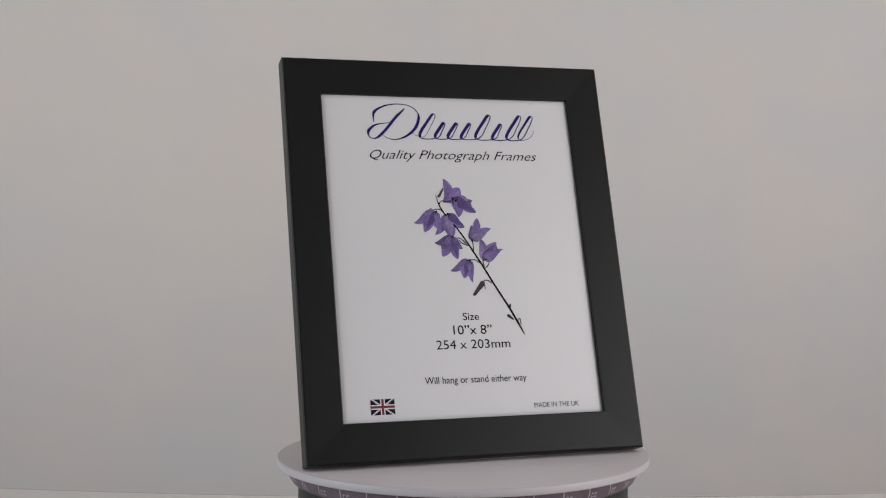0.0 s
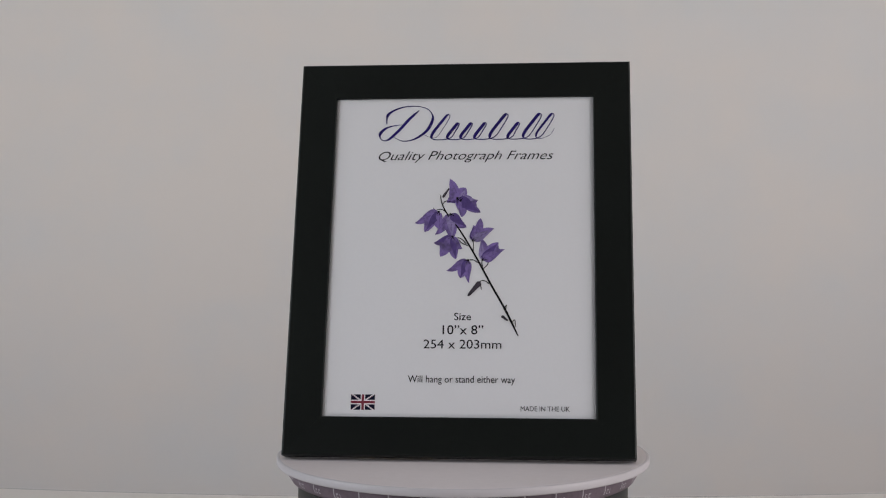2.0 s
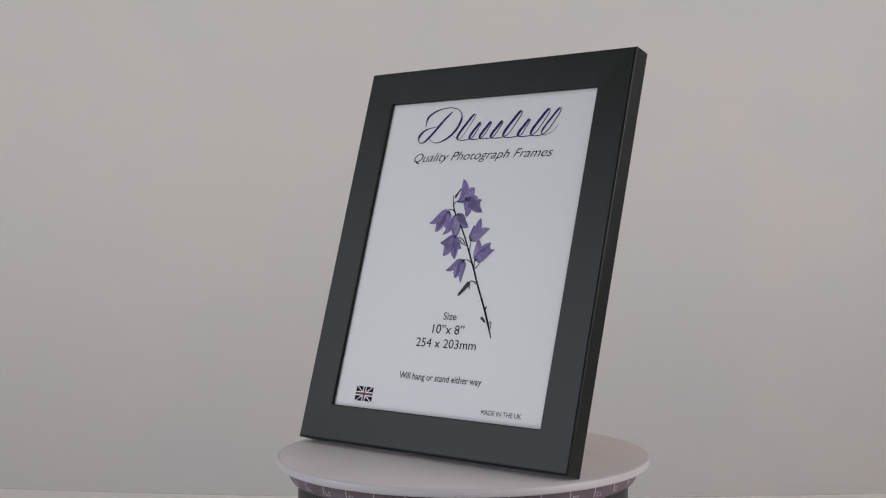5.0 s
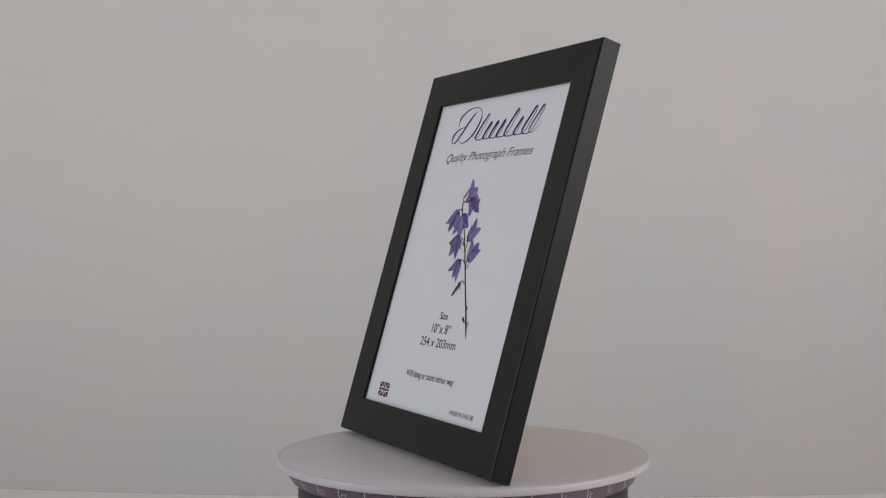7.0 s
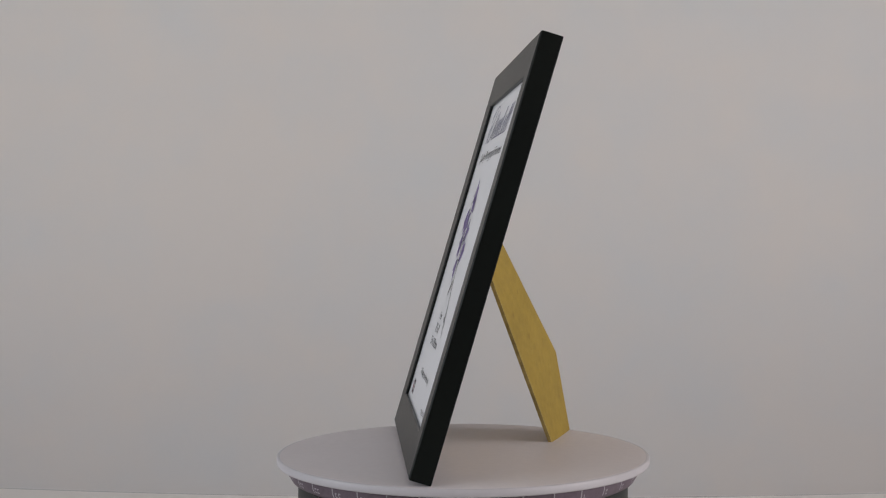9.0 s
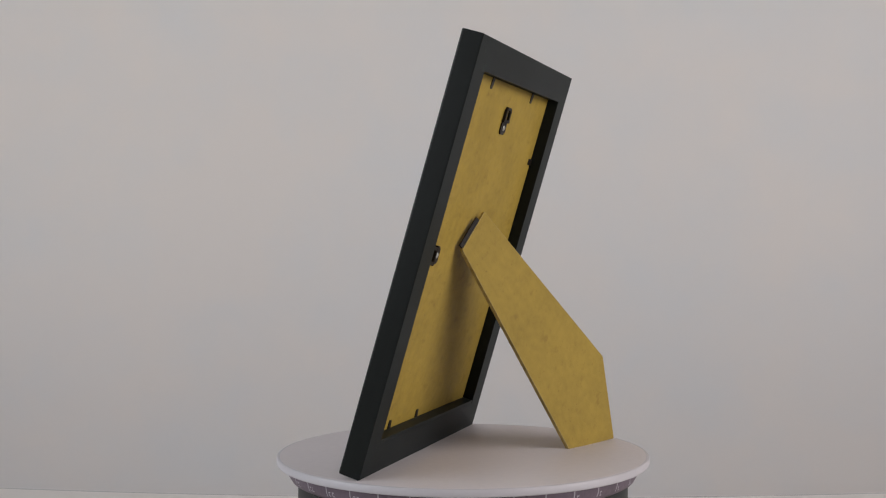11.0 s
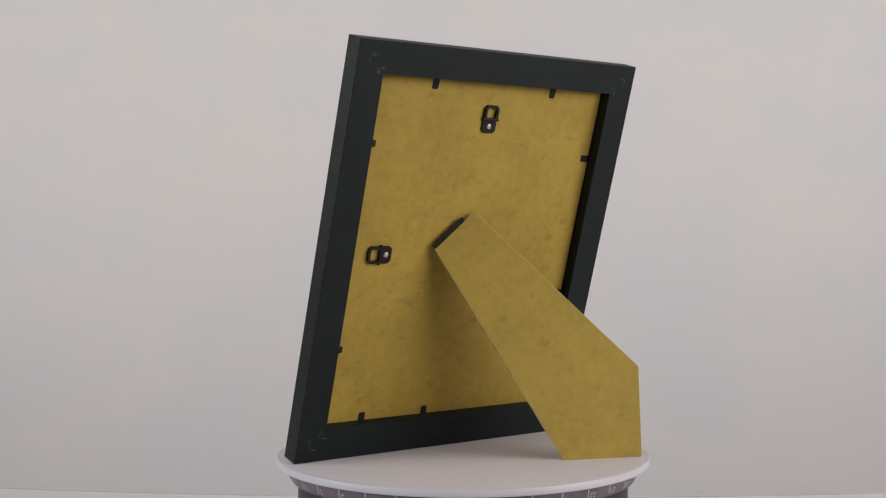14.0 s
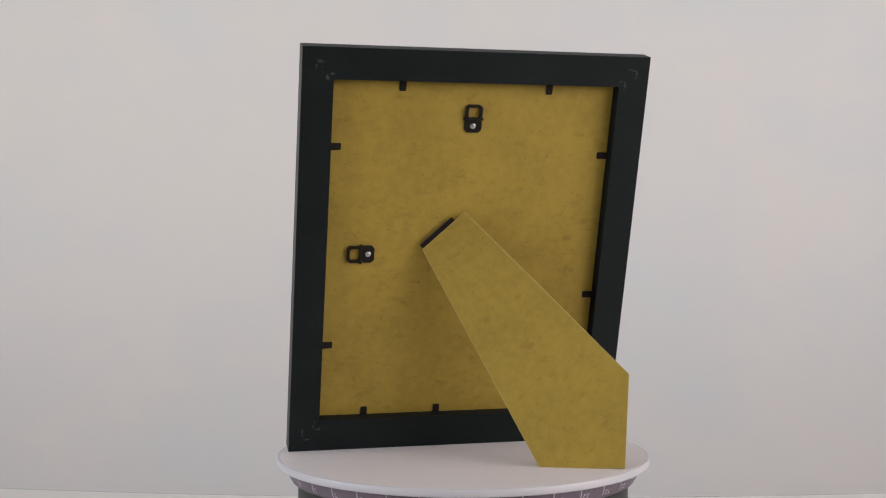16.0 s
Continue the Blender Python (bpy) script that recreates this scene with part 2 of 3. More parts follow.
# ---- the turntable ----
def make_turntable():
    t = tagged(new("turntable"), "white round display turntable with a measuring tape round its dark base", "turntable")
    t.matrix_basis = pose(0, 0, 0)
    part("base", lathe([(0, -0.0187), (0.1165, -0.0187), (0.1200, -0.0192), (0.1203, -0.022), (0.1203, -0.118), (0.1225, -0.1215), (0.1225, TABLE), (0, TABLE)]), BASE, t, "dark grey round base", smooth=False)
    plate = part("plate", lathe([(0, -0.0010), (0.1325, -0.0010), (0.1325, -0.0056), (0, -0.0056)]), PLATE, t, "white turning plate")
    part("plate_surface", lathe([(0, 0.0), (0.1335, 0.0), (0.1335, -0.0009), (0, -0.0009)]), PLATE, plate, "off-white laminate disc")
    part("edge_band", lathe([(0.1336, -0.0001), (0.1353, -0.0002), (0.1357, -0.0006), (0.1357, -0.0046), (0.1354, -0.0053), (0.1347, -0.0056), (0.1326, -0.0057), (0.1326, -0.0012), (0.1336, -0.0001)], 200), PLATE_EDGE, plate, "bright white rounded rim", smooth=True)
    prof = [(0.1280, -0.0058), (0.1279, -0.0092), (0.1271, -0.0128), (0.1248, -0.0164), (0.1207, -0.0184)]
    part("measuring_tape", lathe(prof + [(0.118, -0.0184), (0.118, -0.0058), prof[0]], 200), TAPE, plate, "plum measuring tape with white marks", smooth=True)
    def on_tape(a, s):
        """A place on the tape: turn in degrees, and 0 at its upper to 1 at its lower edge."""
        k = min(s, 0.999) * (len(prof) - 1)
        i = int(k)
        r = prof[i][0] + (prof[i + 1][0] - prof[i][0]) * (k - i) + 0.0002
        z = prof[i][1] + (prof[i + 1][1] - prof[i][1]) * (k - i)
        return (r * math.cos(radians(a)), r * math.sin(radians(a)), z)

    def patch(bm, a0, a1, s0, s1):
        m = 4
        rows = [[bm.verts.new(on_tape(a, s0 + (s1 - s0) * i / m)) for a in (a0, a1)] for i in range(m + 1)]
        for p, q in zip(rows, rows[1:]):
            bm.faces.new((p[0], p[1], q[1], q[0]))

    rng = random.Random(4)
    for i in range(36):
        a = 2.4 + 10 * i
        bm = bmesh.new()
        patch(bm, a - 0.22, a + 0.22, 0.03, 0.60)
        part("inch_line", bm, TAPE_INK, plate)
        for k in range(1 if i < 9 else 2):
            s = a + 1.0 + 1.45 * k
            w = rng.uniform(0.5, 0.8)
            bm = bmesh.new()
            patch(bm, s, s + 0.24, 0.34, 0.58)
            if rng.random() < 0.7:
                patch(bm, s + 0.24, s + 0.24 + w, 0.34, 0.40)
            patch(bm, s + 0.24, s + 0.24 + w, 0.52, 0.58)
            part("printed_bar", bm, TAPE_INK, plate)
    return t, plate


turntable, plate = make_turntable()


# ---- the picture frame ----
W, H, T, BAND = 0.2500, 0.2986, 0.0153, 0.0277
LEAN = Matrix.Translation((-0.0007, -0.0313, 0)) @ pose(0, 0, 0, -16.65)
SHEET_Y = -0.0121


def bulge(x, z):
    """How far the insert bows forward between the rails."""
    u, v = min(1.0, abs(x) / 0.0985), min(1.0, abs(z - 0.1496) / 0.1235)
    return 0.0019 * (1 - u ** 2) * (1 - v ** 2)


def sheet_mesh(nx=28, nz=34):
    """The bowed paper insert with its thickness."""
    bm = bmesh.new()
    x0, x1, z0, z1 = -0.1010, 0.1010, 0.0240, 0.2750
    grids = []
    for base in (SHEET_Y, SHEET_Y + 0.0004):
        grids.append([[bm.verts.new((x0 + (x1 - x0) * i / nx, base - bulge(x0 + (x1 - x0) * i / nx, z0 + (z1 - z0) * k / nz), z0 + (z1 - z0) * k / nz)) for i in range(nx + 1)] for k in range(nz + 1)])
    for g in grids:
        for k in range(nz):
            for i in range(nx):
                bm.faces.new((g[k][i], g[k][i + 1], g[k + 1][i + 1], g[k + 1][i]))
    a, b = grids
    rim = lambda g: g[0][:-1] + [r[-1] for r in g[:-1]] + g[-1][:0:-1] + [r[0] for r in g[:0:-1]]
    ra, rb = rim(a), rim(b)
    for i in range(len(ra)):
        j = (i + 1) % len(ra)
        bm.faces.new((ra[i], ra[j], rb[j], rb[i]))
    return bm


def rail(corner_a, corner_b, rebate, plain_side):
    """One mitred length of moulding between two outer corners of the frame."""
    soft = [(0.0016 * (1 - math.cos(radians(a))), -T + 0.0016 * (1 - math.sin(radians(a)))) for a in range(0, 91, 15)]
    prof = soft + [(BAND - 0.0008, -T + 0.0006), (BAND - 0.0003, -T + 0.0008), (BAND, -T + 0.0013),
                   (BAND, -T + 0.0029), (rebate, -T + 0.0029), (rebate, -0.0001), (rebate - 0.0001, 0.0),
                   (0.0006, 0.0), (0.0001, -0.0003), (0.0, -0.0008)]
    bm = bmesh.new()
    ca, cb = Vector(corner_a), Vector(corner_b)
    mid = Vector((0, H / 2))
    along = (cb - ca).normalized()
    inward = Vector((-along.y, along.x))
    if inward.dot(mid - ca) < 0:
        inward = -inward
    rings = []
    for c, s in ((ca, 1), (cb, -1)):
        ring = []
        for u, y in prof:
            p = c + inward * u + along * s * (u + 0.000008)
            ring.append(bm.verts.new((p.x, y, p.y)))
        rings.append(ring)
    n = len(prof)
    for i in range(n):
        f = bm.faces.new((rings[0][i], rings[0][(i + 1) % n], rings[1][(i + 1) % n], rings[1][i]))
        f.material_index = 1 if 10 <= i <= (16 if plain_side else 14) else 0
    for r in (rings[0], rings[1][::-1]):
        bm.faces.new(r)
    return bm


def text_mesh(words, width, cap, shear=0.0, fat=0.004):
    """Words in the built-in font as a flat mesh: left end at x = 0, base line at y = 0, of that width and capital height."""
    def raw(s):
        cu = bpy.data.curves.new("words", "FONT")
        cu.body, cu.shear, cu.offset, cu.resolution_u = s, shear, fat, 4
        ob = bpy.data.objects.new("words", cu)
        scene.collection.objects.link(ob)
        bpy.context.view_layer.update()
        me = bpy.data.meshes.new_from_object(ob.evaluated_get(bpy.context.evaluated_depsgraph_get()))
        bpy.data.objects.remove(ob)
        return me
    ref = raw("H")
    cap_raw = max(v.co.y for v in ref.vertices)
    me = raw(words)
    x0, x1 = min(v.co.x for v in me.vertices), max(v.co.x for v in me.vertices)
    for v in me.vertices:
        v.co = ((v.co.x - x0) / (x1 - x0) * width, 0.0, v.co.y / cap_raw * cap)
    bm = bmesh.new()
    bm.from_mesh(me)
    return bm


def print_line(sheet, words, x0, x1, base, cap, mat=None, shear=0.0, fat=0.004, label=""):
    ob = part("printed_line", text_mesh(words, (x1 - x0) / 1000, cap / 1000, shear, fat), mat or INK, sheet, label)
    ob.matrix_basis = Matrix.Translation((x0 / 1000, SHEET_Y - 0.00012, base / 1000))
    return ob


def bloom(bm, base, tips, y, index, belly=0.17, notch=0.70):
    """A bell flower on the sheet, in millimetres: from its calyx to a row of pointed lobes."""
    b = Vector(base)
    tips = [Vector(t) for t in tips]
    centre = sum(tips, Vector((0, 0))) / len(tips)

    def arc(p, q, push, n=7):
        d = q - p
        side = Vector((-d.y, d.x)) * push
        return [p + d * (i / n) + side * (4 * (i / n) * (1 - i / n)) for i in range(n)]

    def flank(p, q, push, n=9):
        """A bell's side: full by the calyx p, turned out at the tip q."""
        d = q - p
        side = Vector((-d.y, d.x)) * push
        return [p + d * (i / n) + side * (5.2 * (i / n) * (1 - i / n) * (1.15 - 1.5 * i / n)) for i in range(n + 1)]
    out = flank(b, tips[0], belly if (tips[0] - b).cross(centre - b) < 0 else -belly)[:-1]
    for p, q in zip(tips, tips[1:]):
        v = b + ((p + q) / 2 - b) * notch
        s = 0.10 if (p - b).cross(q - b) > 0 else -0.10
        out += arc(p, v, -s, 5) + arc(v, q, -s, 5)
    out += flank(b, tips[-1], belly if (tips[-1] - b).cross(centre - b) < 0 else -belly)[:0:-1]
    face = bm.faces.new([bm.verts.new((p.x / 1000, y, p.y / 1000)) for p in out])
    face.material_index = index
    bmesh.ops.triangulate(bm, faces=[face])


def petal(bm, b, v, wide, y, index, n=10):
    """One lobe of a bloom: broad in the middle, drawn out to a point."""
    d = v - b
    side = Vector((-d.y, d.x)) * wide
    shape = [(i / n, 1.35 * math.sin(math.pi * (i / n) ** 0.62) * (1 - i / n) ** 0.55) for i in range(n + 1)]
    out = [b + d * t + side * w for t, w in shape] + [b + d * t - side * w for t, w in shape[-2:0:-1]]
    face = bm.faces.new([bm.verts.new((p.x / 1000, y, p.y / 1000)) for p in out])
    face.material_index = index


def make_flower(sheet):
    """The printed sprig of violet bells."""
    y = SHEET_Y - 0.0001
    bm = bmesh.new()
    ribbon(bm, STEM, 0.9, 1.7, y=y, steps=8)
    for s in STALKS:
        ribbon(bm, s, 0.6, 0.75, y=y, steps=6)
    part("stem", bm, STALK, sheet, "printed dark flower stem")
    for i, (base, tips) in enumerate(BLOOMS):
        bm = bmesh.new()
        yy = y - 0.00006 * (1 + i % 3) - 0.0000005 * i
        bloom(bm, base, tips, yy, 0)
        b = Vector(base)
        for k, tip in enumerate(tips):
            v = Vector(tip)
            petal(bm, b, v, 0.13 + 0.03 * ((i + k) % 3), yy - 0.000012 * (1 + k), (1, 0, 2, 1, 0)[(2 * i + k) % 5])
            ribbon(bm, [b.lerp(v, 0.30), b.lerp(v, 0.6), b.lerp(v, 0.92)], 0.1, 0.28, y=yy - 0.00007, steps=5, index=1)
        mean = sum((Vector(q) for q in tips), Vector((0, 0))) / len(tips)
        for k in (-1, 0, 1):
            way = (mean - b).normalized()
            side = Vector((-way.y, way.x)) * k
            ribbon(bm, [b - way * 0.8, b + way * 0.6 + side * 0.9, b + way * 2.2 + side * 2.6], 0.2, 0.9, y=yy - 0.00009, steps=4, index=3)
        part("bloom", bm, [PETAL, PETAL_DARK, PETAL_PALE, STALK], sheet, "printed violet bell bloom")
    for base, tip, w in BUDS:
        bm = bmesh.new()
        b, v = Vector(base), Vector(tip)
        ribbon(bm, [b, b.lerp(v, 0.3), b.lerp(v, 0.6), v], w * 0.5, w, y=y - 0.0001, steps=5)
        part("bud", bm, BUD, sheet, "printed grey-violet bud")


def make_wordmark(sheet):
    """The flourished maker's mark as plain indigo pen strokes."""
    bm = bmesh.new()
    y = SHEET_Y - 0.0001
    slant = (0.55, 1.0)
    for s in MARK:
        ribbon(bm, s, 0.65, 2.3, y=y, slant=slant, steps=8)
        y -= 0.000004
    ribbon(bm, LOOPS, 0.75, 2.4, y=y, slant=slant, steps=8, down=True)
    part("maker_mark", bm, INDIGO, sheet, "flourished indigo pen-stroke mark")


def make_flag(sheet, x0, z0, x1, z1):
    """A small printed flag: red and white crosses over dark blue."""
    w, h = (x1 - x0) / 1000, (z1 - z0) / 1000
    bm = bmesh.new()

    def quad(pts, layer, index):
        f = bm.faces.new([bm.verts.new((max(0, min(w, x)), -layer * 0.00003, max(0, min(h, z)))) for x, z in pts])
        f.material_index = index
    quad([(0, 0), (w, 0), (w, h), (0, h)], 0, 0)
    for (ax, az), (bx, bz) in (((0, 0), (w, h)), ((0, h), (w, 0))):
        for wid, lay, idx in ((h * 0.17, 1, 1), (h * 0.05, 2, 2)):
            dx = wid * math.hypot(w, h) / h / 2
            quad([(ax - dx + (dx if lay == 1 else 0), az), (ax + dx, az), (bx + (0 if lay == 1 else dx), bz), (bx - dx, bz)], lay, idx)
    for wid, lay, idx in ((h * 0.29, 3, 1), (h * 0.16, 4, 2)):
        quad([(w / 2 - wid / 2, 0), (w / 2 + wid / 2, 0), (w / 2 + wid / 2, h), (w / 2 - wid / 2, h)], lay, idx)
        quad([(0, h / 2 - wid / 2), (w, h / 2 - wid / 2), (w, h / 2 + wid / 2), (0, h / 2 + wid / 2)], lay + 0.3, idx)
    ob = part("printed_flag", bm, [FLAG_BLUE, FLAG_WHITE, FLAG_RED], sheet, "small printed flag with red and white crosses")
    ob.matrix_basis = Matrix.Translation((x0 / 1000, SHEET_Y - 0.00012, z0 / 1000))


STEM = [(42.3, 87.3), (37.6, 97.1), (31.6, 108.9), (22.4, 125.1), (14.7, 139.5), (7.0, 153.1), (-0.9, 166.1), (-10.6, 179.0), (-14.4, 186.2), (-16.4, 194.1)]
STALKS = [[(-0.9, 166.1), (-6.3, 173.2), (-10.6, 179.0)], [(-10.6, 179.0), (-14.5, 182.6), (-20.0, 182.1), (-21.1, 184.0)], [(-14.4, 186.2), (-12.3, 189.1), (-8.1, 188.4)], [(3.8, 156.0), (0.4, 159.6), (-3.0, 161.0)], [(5.2, 154.6), (0.4, 156.7), (-1.7, 159.2)], [(8.9, 150.3), (9.0, 155.3), (8.7, 158.9)], [(16.1, 138.8), (15.4, 141.7), (16.1, 144.5)], [(12.6, 141.6), (9.2, 143.8), (5.0, 143.6)], [(20.7, 125.8), (18.0, 128.0), (14.5, 127.5), (15.4, 121.5)], [(37.6, 97.1), (39.7, 99.3), (40.3, 94.2)], [(32.2, 107.9), (33.6, 110.1), (32.9, 106.4)], [(16.7, 137.3), (19.5, 140.2), (20.3, 143.1)]]
BLOOMS = [((-1.2, 189.4), [(-11.3, 187.9), (-9.3, 206.7), (2.7, 199.5), (7.6, 191.7)]),
          ((-3.5, 191.3), [(12.0, 189.9), (14.0, 180.1), (-0.0, 176.4), (-3.1, 184.8)]),
          ((-17.0, 180.7), [(-35.0, 172.1), (-27.2, 165.1), (-15.8, 167.2)]),
          ((-8.3, 179.0), [(-19.7, 163.1), (-6.5, 160.0), (3.9, 168.7), (-2.1, 178.3)]),
          ((-6.5, 161.4), [(-20.5, 157.0), (-15.3, 146.3), (-3.7, 144.2), (1.0, 152.5)]),
          ((8.5, 158.6), [(8.6, 170.4), (14.0, 175.9), (24.4, 167.6)]),
          ((15.9, 143.8), [(14.3, 160.4), (27.4, 157.3), (32.2, 151.8)]),
          ((5.2, 143.6), [(-10.6, 135.6), (-0.3, 130.1), (6.3, 126.3)])]
BUDS = [((14.5, 127.2), (5.6, 116.8), 4.2), ((-14.3, 191.9), (-9.8, 199.2), 2.2), ((30.3, 102.1), (34.9, 98.5), 2.4)]
MARK = [[(-58.6, 251.0), (-57.6, 259.0), (-48.3, 264.3), (-36.9, 265.6), (-27.6, 263.0), (-23.5, 256.0), (-27.5, 246.0), (-36.5, 239.0), (-46.0, 237.2), (-54.0, 241.5)],
        [(-34.0, 262.1), (-41.2, 255.2), (-49.8, 245.1), (-57.4, 238.2), (-62.4, 238.7), (-63.2, 243.6), (-57.2, 248.6), (-46.0, 250.6)]]
# tall and low pen loops in one running line: foot, height
FEET = ((-26.5, 20), (-14.0, 13), (-4.0, 13), (6.5, 13), (17.5, 20), (31.5, 13), (42.5, 20), (52.0, 20))
LOOPS = [(-30.5, 242.5)]
for foot, tall in FEET:
    for u, v in ((0.25, 0.08), (0.62, 0.55), (0.83, 0.93), (0.74, 1.01), (0.52, 0.76), (0.12, 0.22), (0.10, 0.01)):
        LOOPS.append((foot + u * tall * 0.92 + (2.6 if u == 0.10 else 0.6), 238.0 + v * tall))
LOOPS += [(64.5, 241.0), (68.0, 246.5)]
STRUT = [(-0.0029, 0.0034), (0.0380, -0.0006), (0.0640, 0.1615), (0.0238, 0.2116), (-0.0238, 0.1784)]


def hanger(frame_ob, x, z, turn):
    """A hinged hanging ring: a riveted plate with clipped corners and a rounded loop."""
    def rounded(w, h, c, cz):
        return [(-w + c, cz - h), (w - c, cz - h), (w, cz - h + c), (w, cz + h - c), (w - c, cz + h), (-w + c, cz + h), (-w, cz + h - c), (-w, cz - h + c)]
    at = LEAN @ Matrix.Translation((x, -0.0083, z)) @ pose(0, 0, 0, 0, turn, 0)
    base = part("hanger_plate", prism(rounded(0.0064, 0.0050, 0.0022, -0.0049), 0.0009, bevel=0.0002), STEEL, frame_ob, "blackened steel hanger plate", at=at)
    bm = bmesh.new()
    outer, inner = rounded(0.0062, 0.0056, 0.0020, 0.0046), rounded(0.0041, 0.0036, 0.0009, 0.0046)
    rows = [[bm.verts.new((px, d, pz)) for px, pz in o] for o, d in ((outer, 0.0002), (outer, 0.0020), (inner, 0.0020), (inner, 0.0002))]
    for a, b in zip(rows, rows[1:] + rows[:1]):
        for i in range(8):
            bm.faces.new((a[i], a[(i + 1) % 8], b[(i + 1) % 8], b[i]))
    part("loop", bm, STEEL, base, "blackened steel loop")
    bm = bmesh.new()
    bmesh.ops.create_cone(bm, cap_ends=True, segments=16, radius1=0.0011, radius2=0.0011, depth=0.0142, matrix=Matrix.Translation((0, 0.0011, 0.0)) @ pose(0, 0, 0, 0, 90, 0))
    part("knuckle", bm, STEEL, base)
    bm = bmesh.new()
    bmesh.ops.create_uvsphere(bm, u_segments=20, v_segments=10, radius=0.0021, matrix=Matrix.Translation((0, 0.0009, -0.0052)) @ Matrix.Diagonal((1, 0.4, 1, 1)))
    part("rivet", bm, RIVET, base, "bright rivet head", smooth=True)


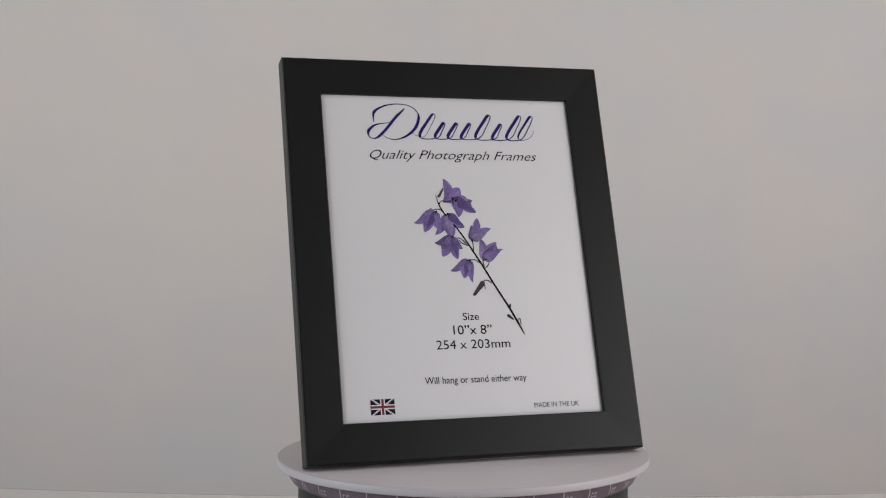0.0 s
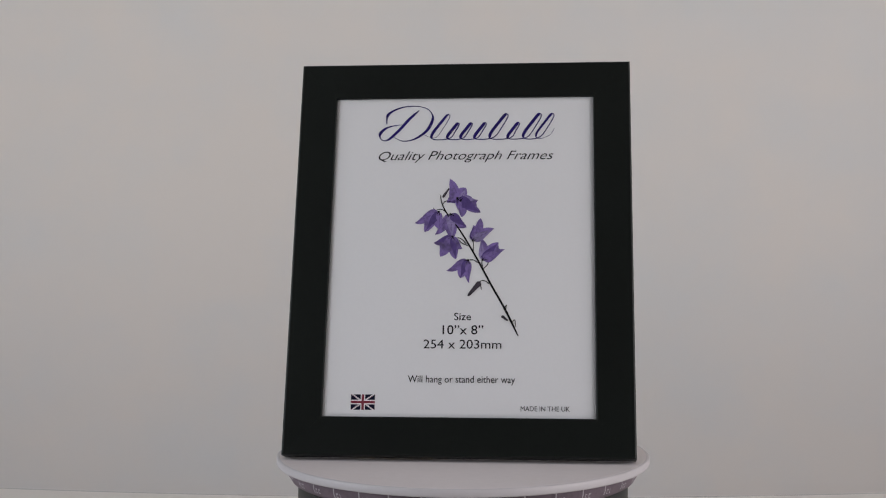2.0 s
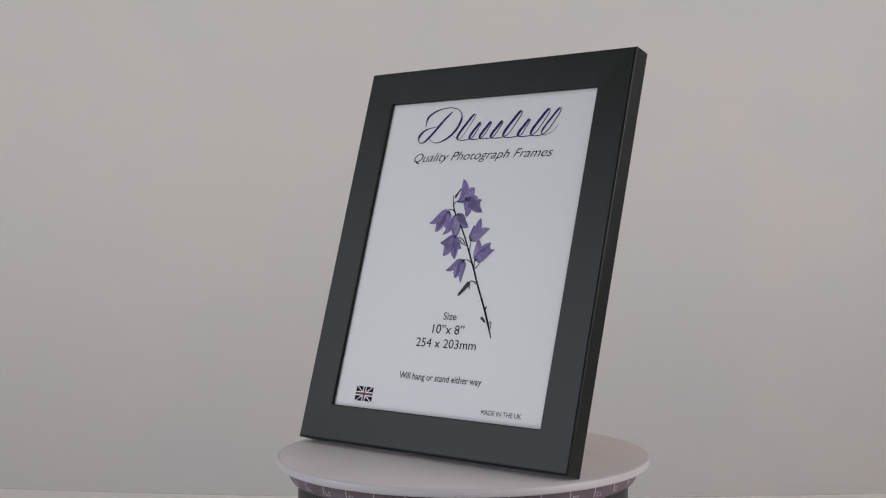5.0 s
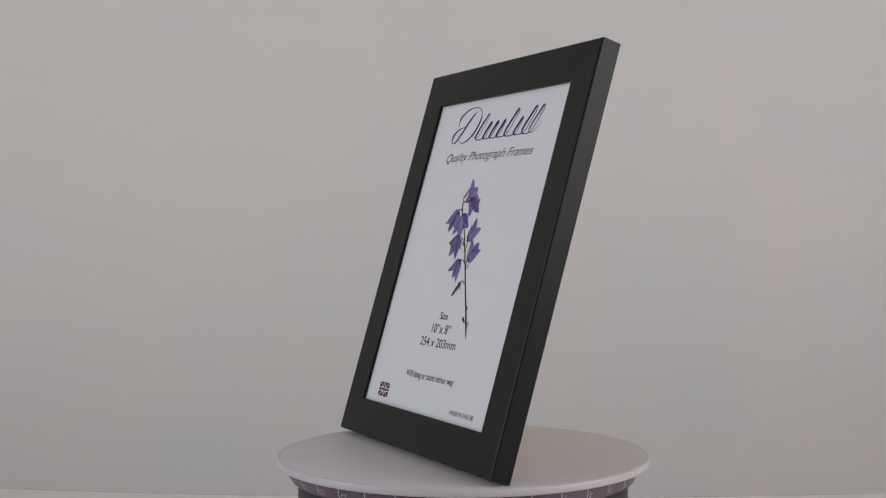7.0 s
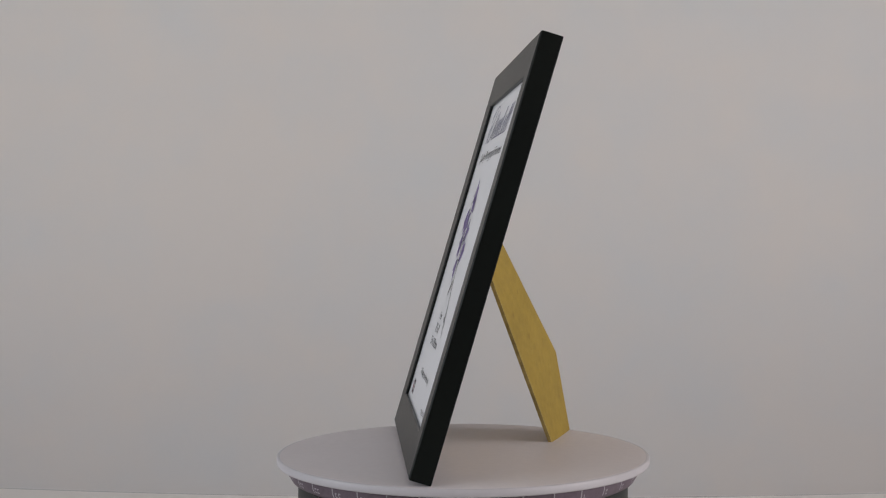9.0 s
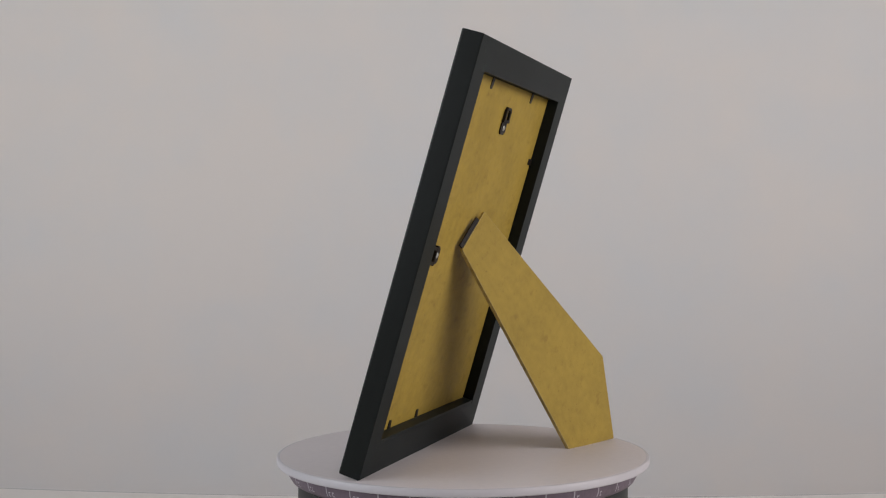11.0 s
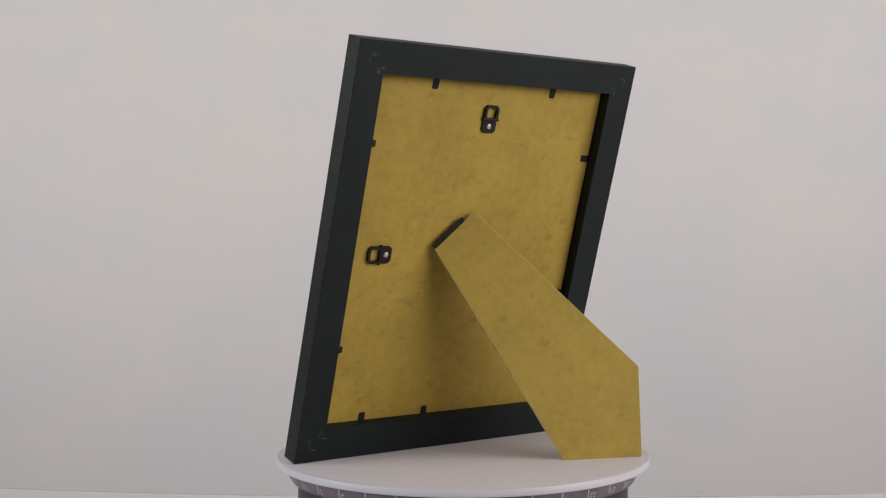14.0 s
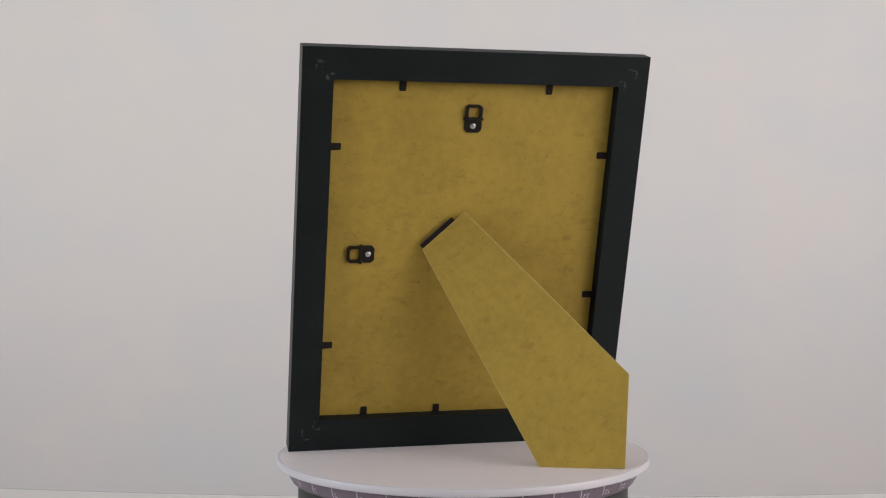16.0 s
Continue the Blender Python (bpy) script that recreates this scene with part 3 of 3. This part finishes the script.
def make_frame():
    pf = tagged(new("picture_frame"), "black wooden picture frame standing on the white turntable by its strut", "picture frame")
    c = [(-W / 2, 0), (W / 2, 0), (W / 2, H), (-W / 2, H)]
    for name, i, rebate in (("bottom_rail", 0, 0.0220), ("side_rail", 1, 0.0220), ("top_rail", 2, 0.0220), ("side_rail", 3, 0.0220)):
        bm = rail(c[i], c[(i + 1) % 4], rebate, i == 2)
        if i == 0:
            before = set(bm.faces)
            box(-0.1024, 0.1024, -0.0082, -0.0002, 0.0215, 0.0246, bm=bm)
            for f in set(bm.faces) - before:
                f.material_index = 1
        part(name, bm, [BLACK, BLACK_BACK], pf, "satin black mitred moulding", at=LEAN)
    sheet = part("print_sheet", sheet_mesh(), PAPER, pf, "white printed paper insert", at=LEAN, smooth=True)
    part("backing_board", box(-0.1024, 0.1024, -0.0103, -0.0085, 0.0235, 0.2762, 0.0003), [BOARD], pf, "golden hardboard backing, faintly stained", at=LEAN)
    make_wordmark(sheet)
    print_line(sheet, "Quality Photograph Frames", -63.8, 67.7, 221.9, 6.9, shear=0.42, fat=-0.005, label="black slanted lettering")
    print_line(sheet, "Size", -4.1, 8.2, 98.9, 5.4)
    print_line(sheet, "10”x 8”", -12.2, 17.2, 88.5, 6.6)
    print_line(sheet, "254 x 203mm", -25.8, 30.3, 78.1, 6.4, fat=0.0)
    print_line(sheet, "Will hang or stand either way", -36.4, 40.3, 53.5, 4.9)
    print_line(sheet, "MADE IN THE UK", 44.3, 78.9, 33.7, 3.4, fat=0.0)
    make_flower(sheet)
    make_flag(sheet, -77.0, 33.5, -59.7, 44.5)
    for ob in sheet.children:
        ob.matrix_basis = Matrix.Translation((0, 0, -0.0007)) @ ob.matrix_basis
        shift = ob.matrix_basis.translation
        for v in ob.data.vertices:
            v.co.y -= bulge(v.co.x + shift.x, v.co.z + shift.z)
    # flat retaining tabs pushed into the rebate
    for x, z, turn in ((0.0533, 0.2764, 180), (-0.0535, 0.2764, 180), (0.0688, 0.0226, 0), (0.0133, 0.0226, 0), (0.1027, 0.2285, -90), (0.1027, 0.0805, -90), (-0.1027, 0.2244, 90), (-0.1027, 0.1167, 90)):
        bm = prism([(-0.0025, -0.001), (0.0025, -0.001), (0.0025, 0.0072), (0.0019, 0.0080), (-0.0019, 0.0080), (-0.0025, 0.0072)], 0.0006)
        part("retaining_tab", bm, STEEL, pf, "dark steel tab", at=LEAN @ Matrix.Translation((x, -0.0082, z)) @ pose(0, 0, 0, 0, turn, 0) @ pose(0, 0, 0, 5))
    hanger(pf, 0.0011, 0.2500, 0)
    hanger(pf, 0.0770, 0.1500, 90)
    # crimped corner nails, filled and scuffed, two at each mitre
    rng = random.Random(11)
    for sx in (-1, 1):
        for top in (0, 1):
            for off in (0.0098, 0.0178):
                px, pz = sx * (W / 2 - off), (H - off if top else off)
                bm = bmesh.new()
                for k in range(7):
                    dx, dz = ((-sx, 0), (0, -1 if top else 1))[k % 2]
                    a0, arm, thick = rng.uniform(-0.0008, 0.0036), rng.uniform(0.0016, 0.0048), rng.uniform(0.0002, 0.0006)
                    ox, oz, skew = rng.uniform(-0.0006, 0.0006), rng.uniform(-0.0006, 0.0006), rng.uniform(-0.0009, 0.0009)
                    q = [(0, 0), (arm * 0.5, thick), (arm, skew), (arm * 0.45, -thick)]
                    bm.faces.new([bm.verts.new((px + ox + dx * (a0 + u) + abs(dz) * v, 0.00010 + 0.00002 * k, pz + oz + dz * (a0 + u) + abs(dx) * v)) for u, v in q])
                part("corner_nail", bm, SCUFF, pf, "scuffed corner nail", at=LEAN)
    make_strut(pf)
    return pf


def make_strut(pf):
    """The hinged hardboard leg that props the frame, set askew on the backing."""
    a, b = Vector((0.0329, -0.0045, 0.1590)), Vector((0.0049, -0.0030, 0.1813))
    n = Vector((0.3958, 0.8066, 0.4390)).normalized()
    e1 = (b - a).normalized()
    e1 = (e1 - n * e1.dot(n)).normalized()
    e2 = n.cross(e1).normalized()
    if e2.z > 0:
        e2 = -e2
    at = LEAN @ Matrix(((e1.x, n.x, e2.x, a.x), (e1.y, n.y, e2.y, a.y), (e1.z, n.z, e2.z, a.z), (0, 0, 0, 1)))
    outline = STRUT
    bm = prism(outline, -0.0030, bevel=0.00035)
    # sides and bevels take the paler colour, for a bright lit edge line
    for f in bm.faces:
        f.normal_update()
        f.material_index = 0 if abs(f.normal.y) > 0.97 else 1
    part("strut", bm, [BOARD, BOARD_EDGE_LIT], pf, "golden hardboard strut leg", at=at)
    bm = prism([(-0.0020, 0.0030), (0.0285, 0.0001), (0.0280, -0.0032), (-0.0025, -0.0002)], -0.0014, bevel=0.0002)
    hinge = part("hinge", bm, STEEL, pf, "dark steel hinge", at=at)
    bm = bmesh.new()
    bmesh.ops.create_cone(bm, cap_ends=True, segments=16, radius1=0.0008, radius2=0.0008, depth=0.028, matrix=Matrix.Translation((0.0130, -0.0016, 0.0012)) @ pose(0, 0, 0, 0, 95, 0))
    part("hinge_barrel", bm, STEEL, hinge)


picture_frame = make_frame()


# ---- what turns ----
def motions():
    walk(plate, [(t, pose(0, 0, 0, 0, 0, a)) for t, a in TURN])
    walk(picture_frame, [(t, pose(0, 0, 0, 0, 0, a)) for t, a in TURN])


motions()
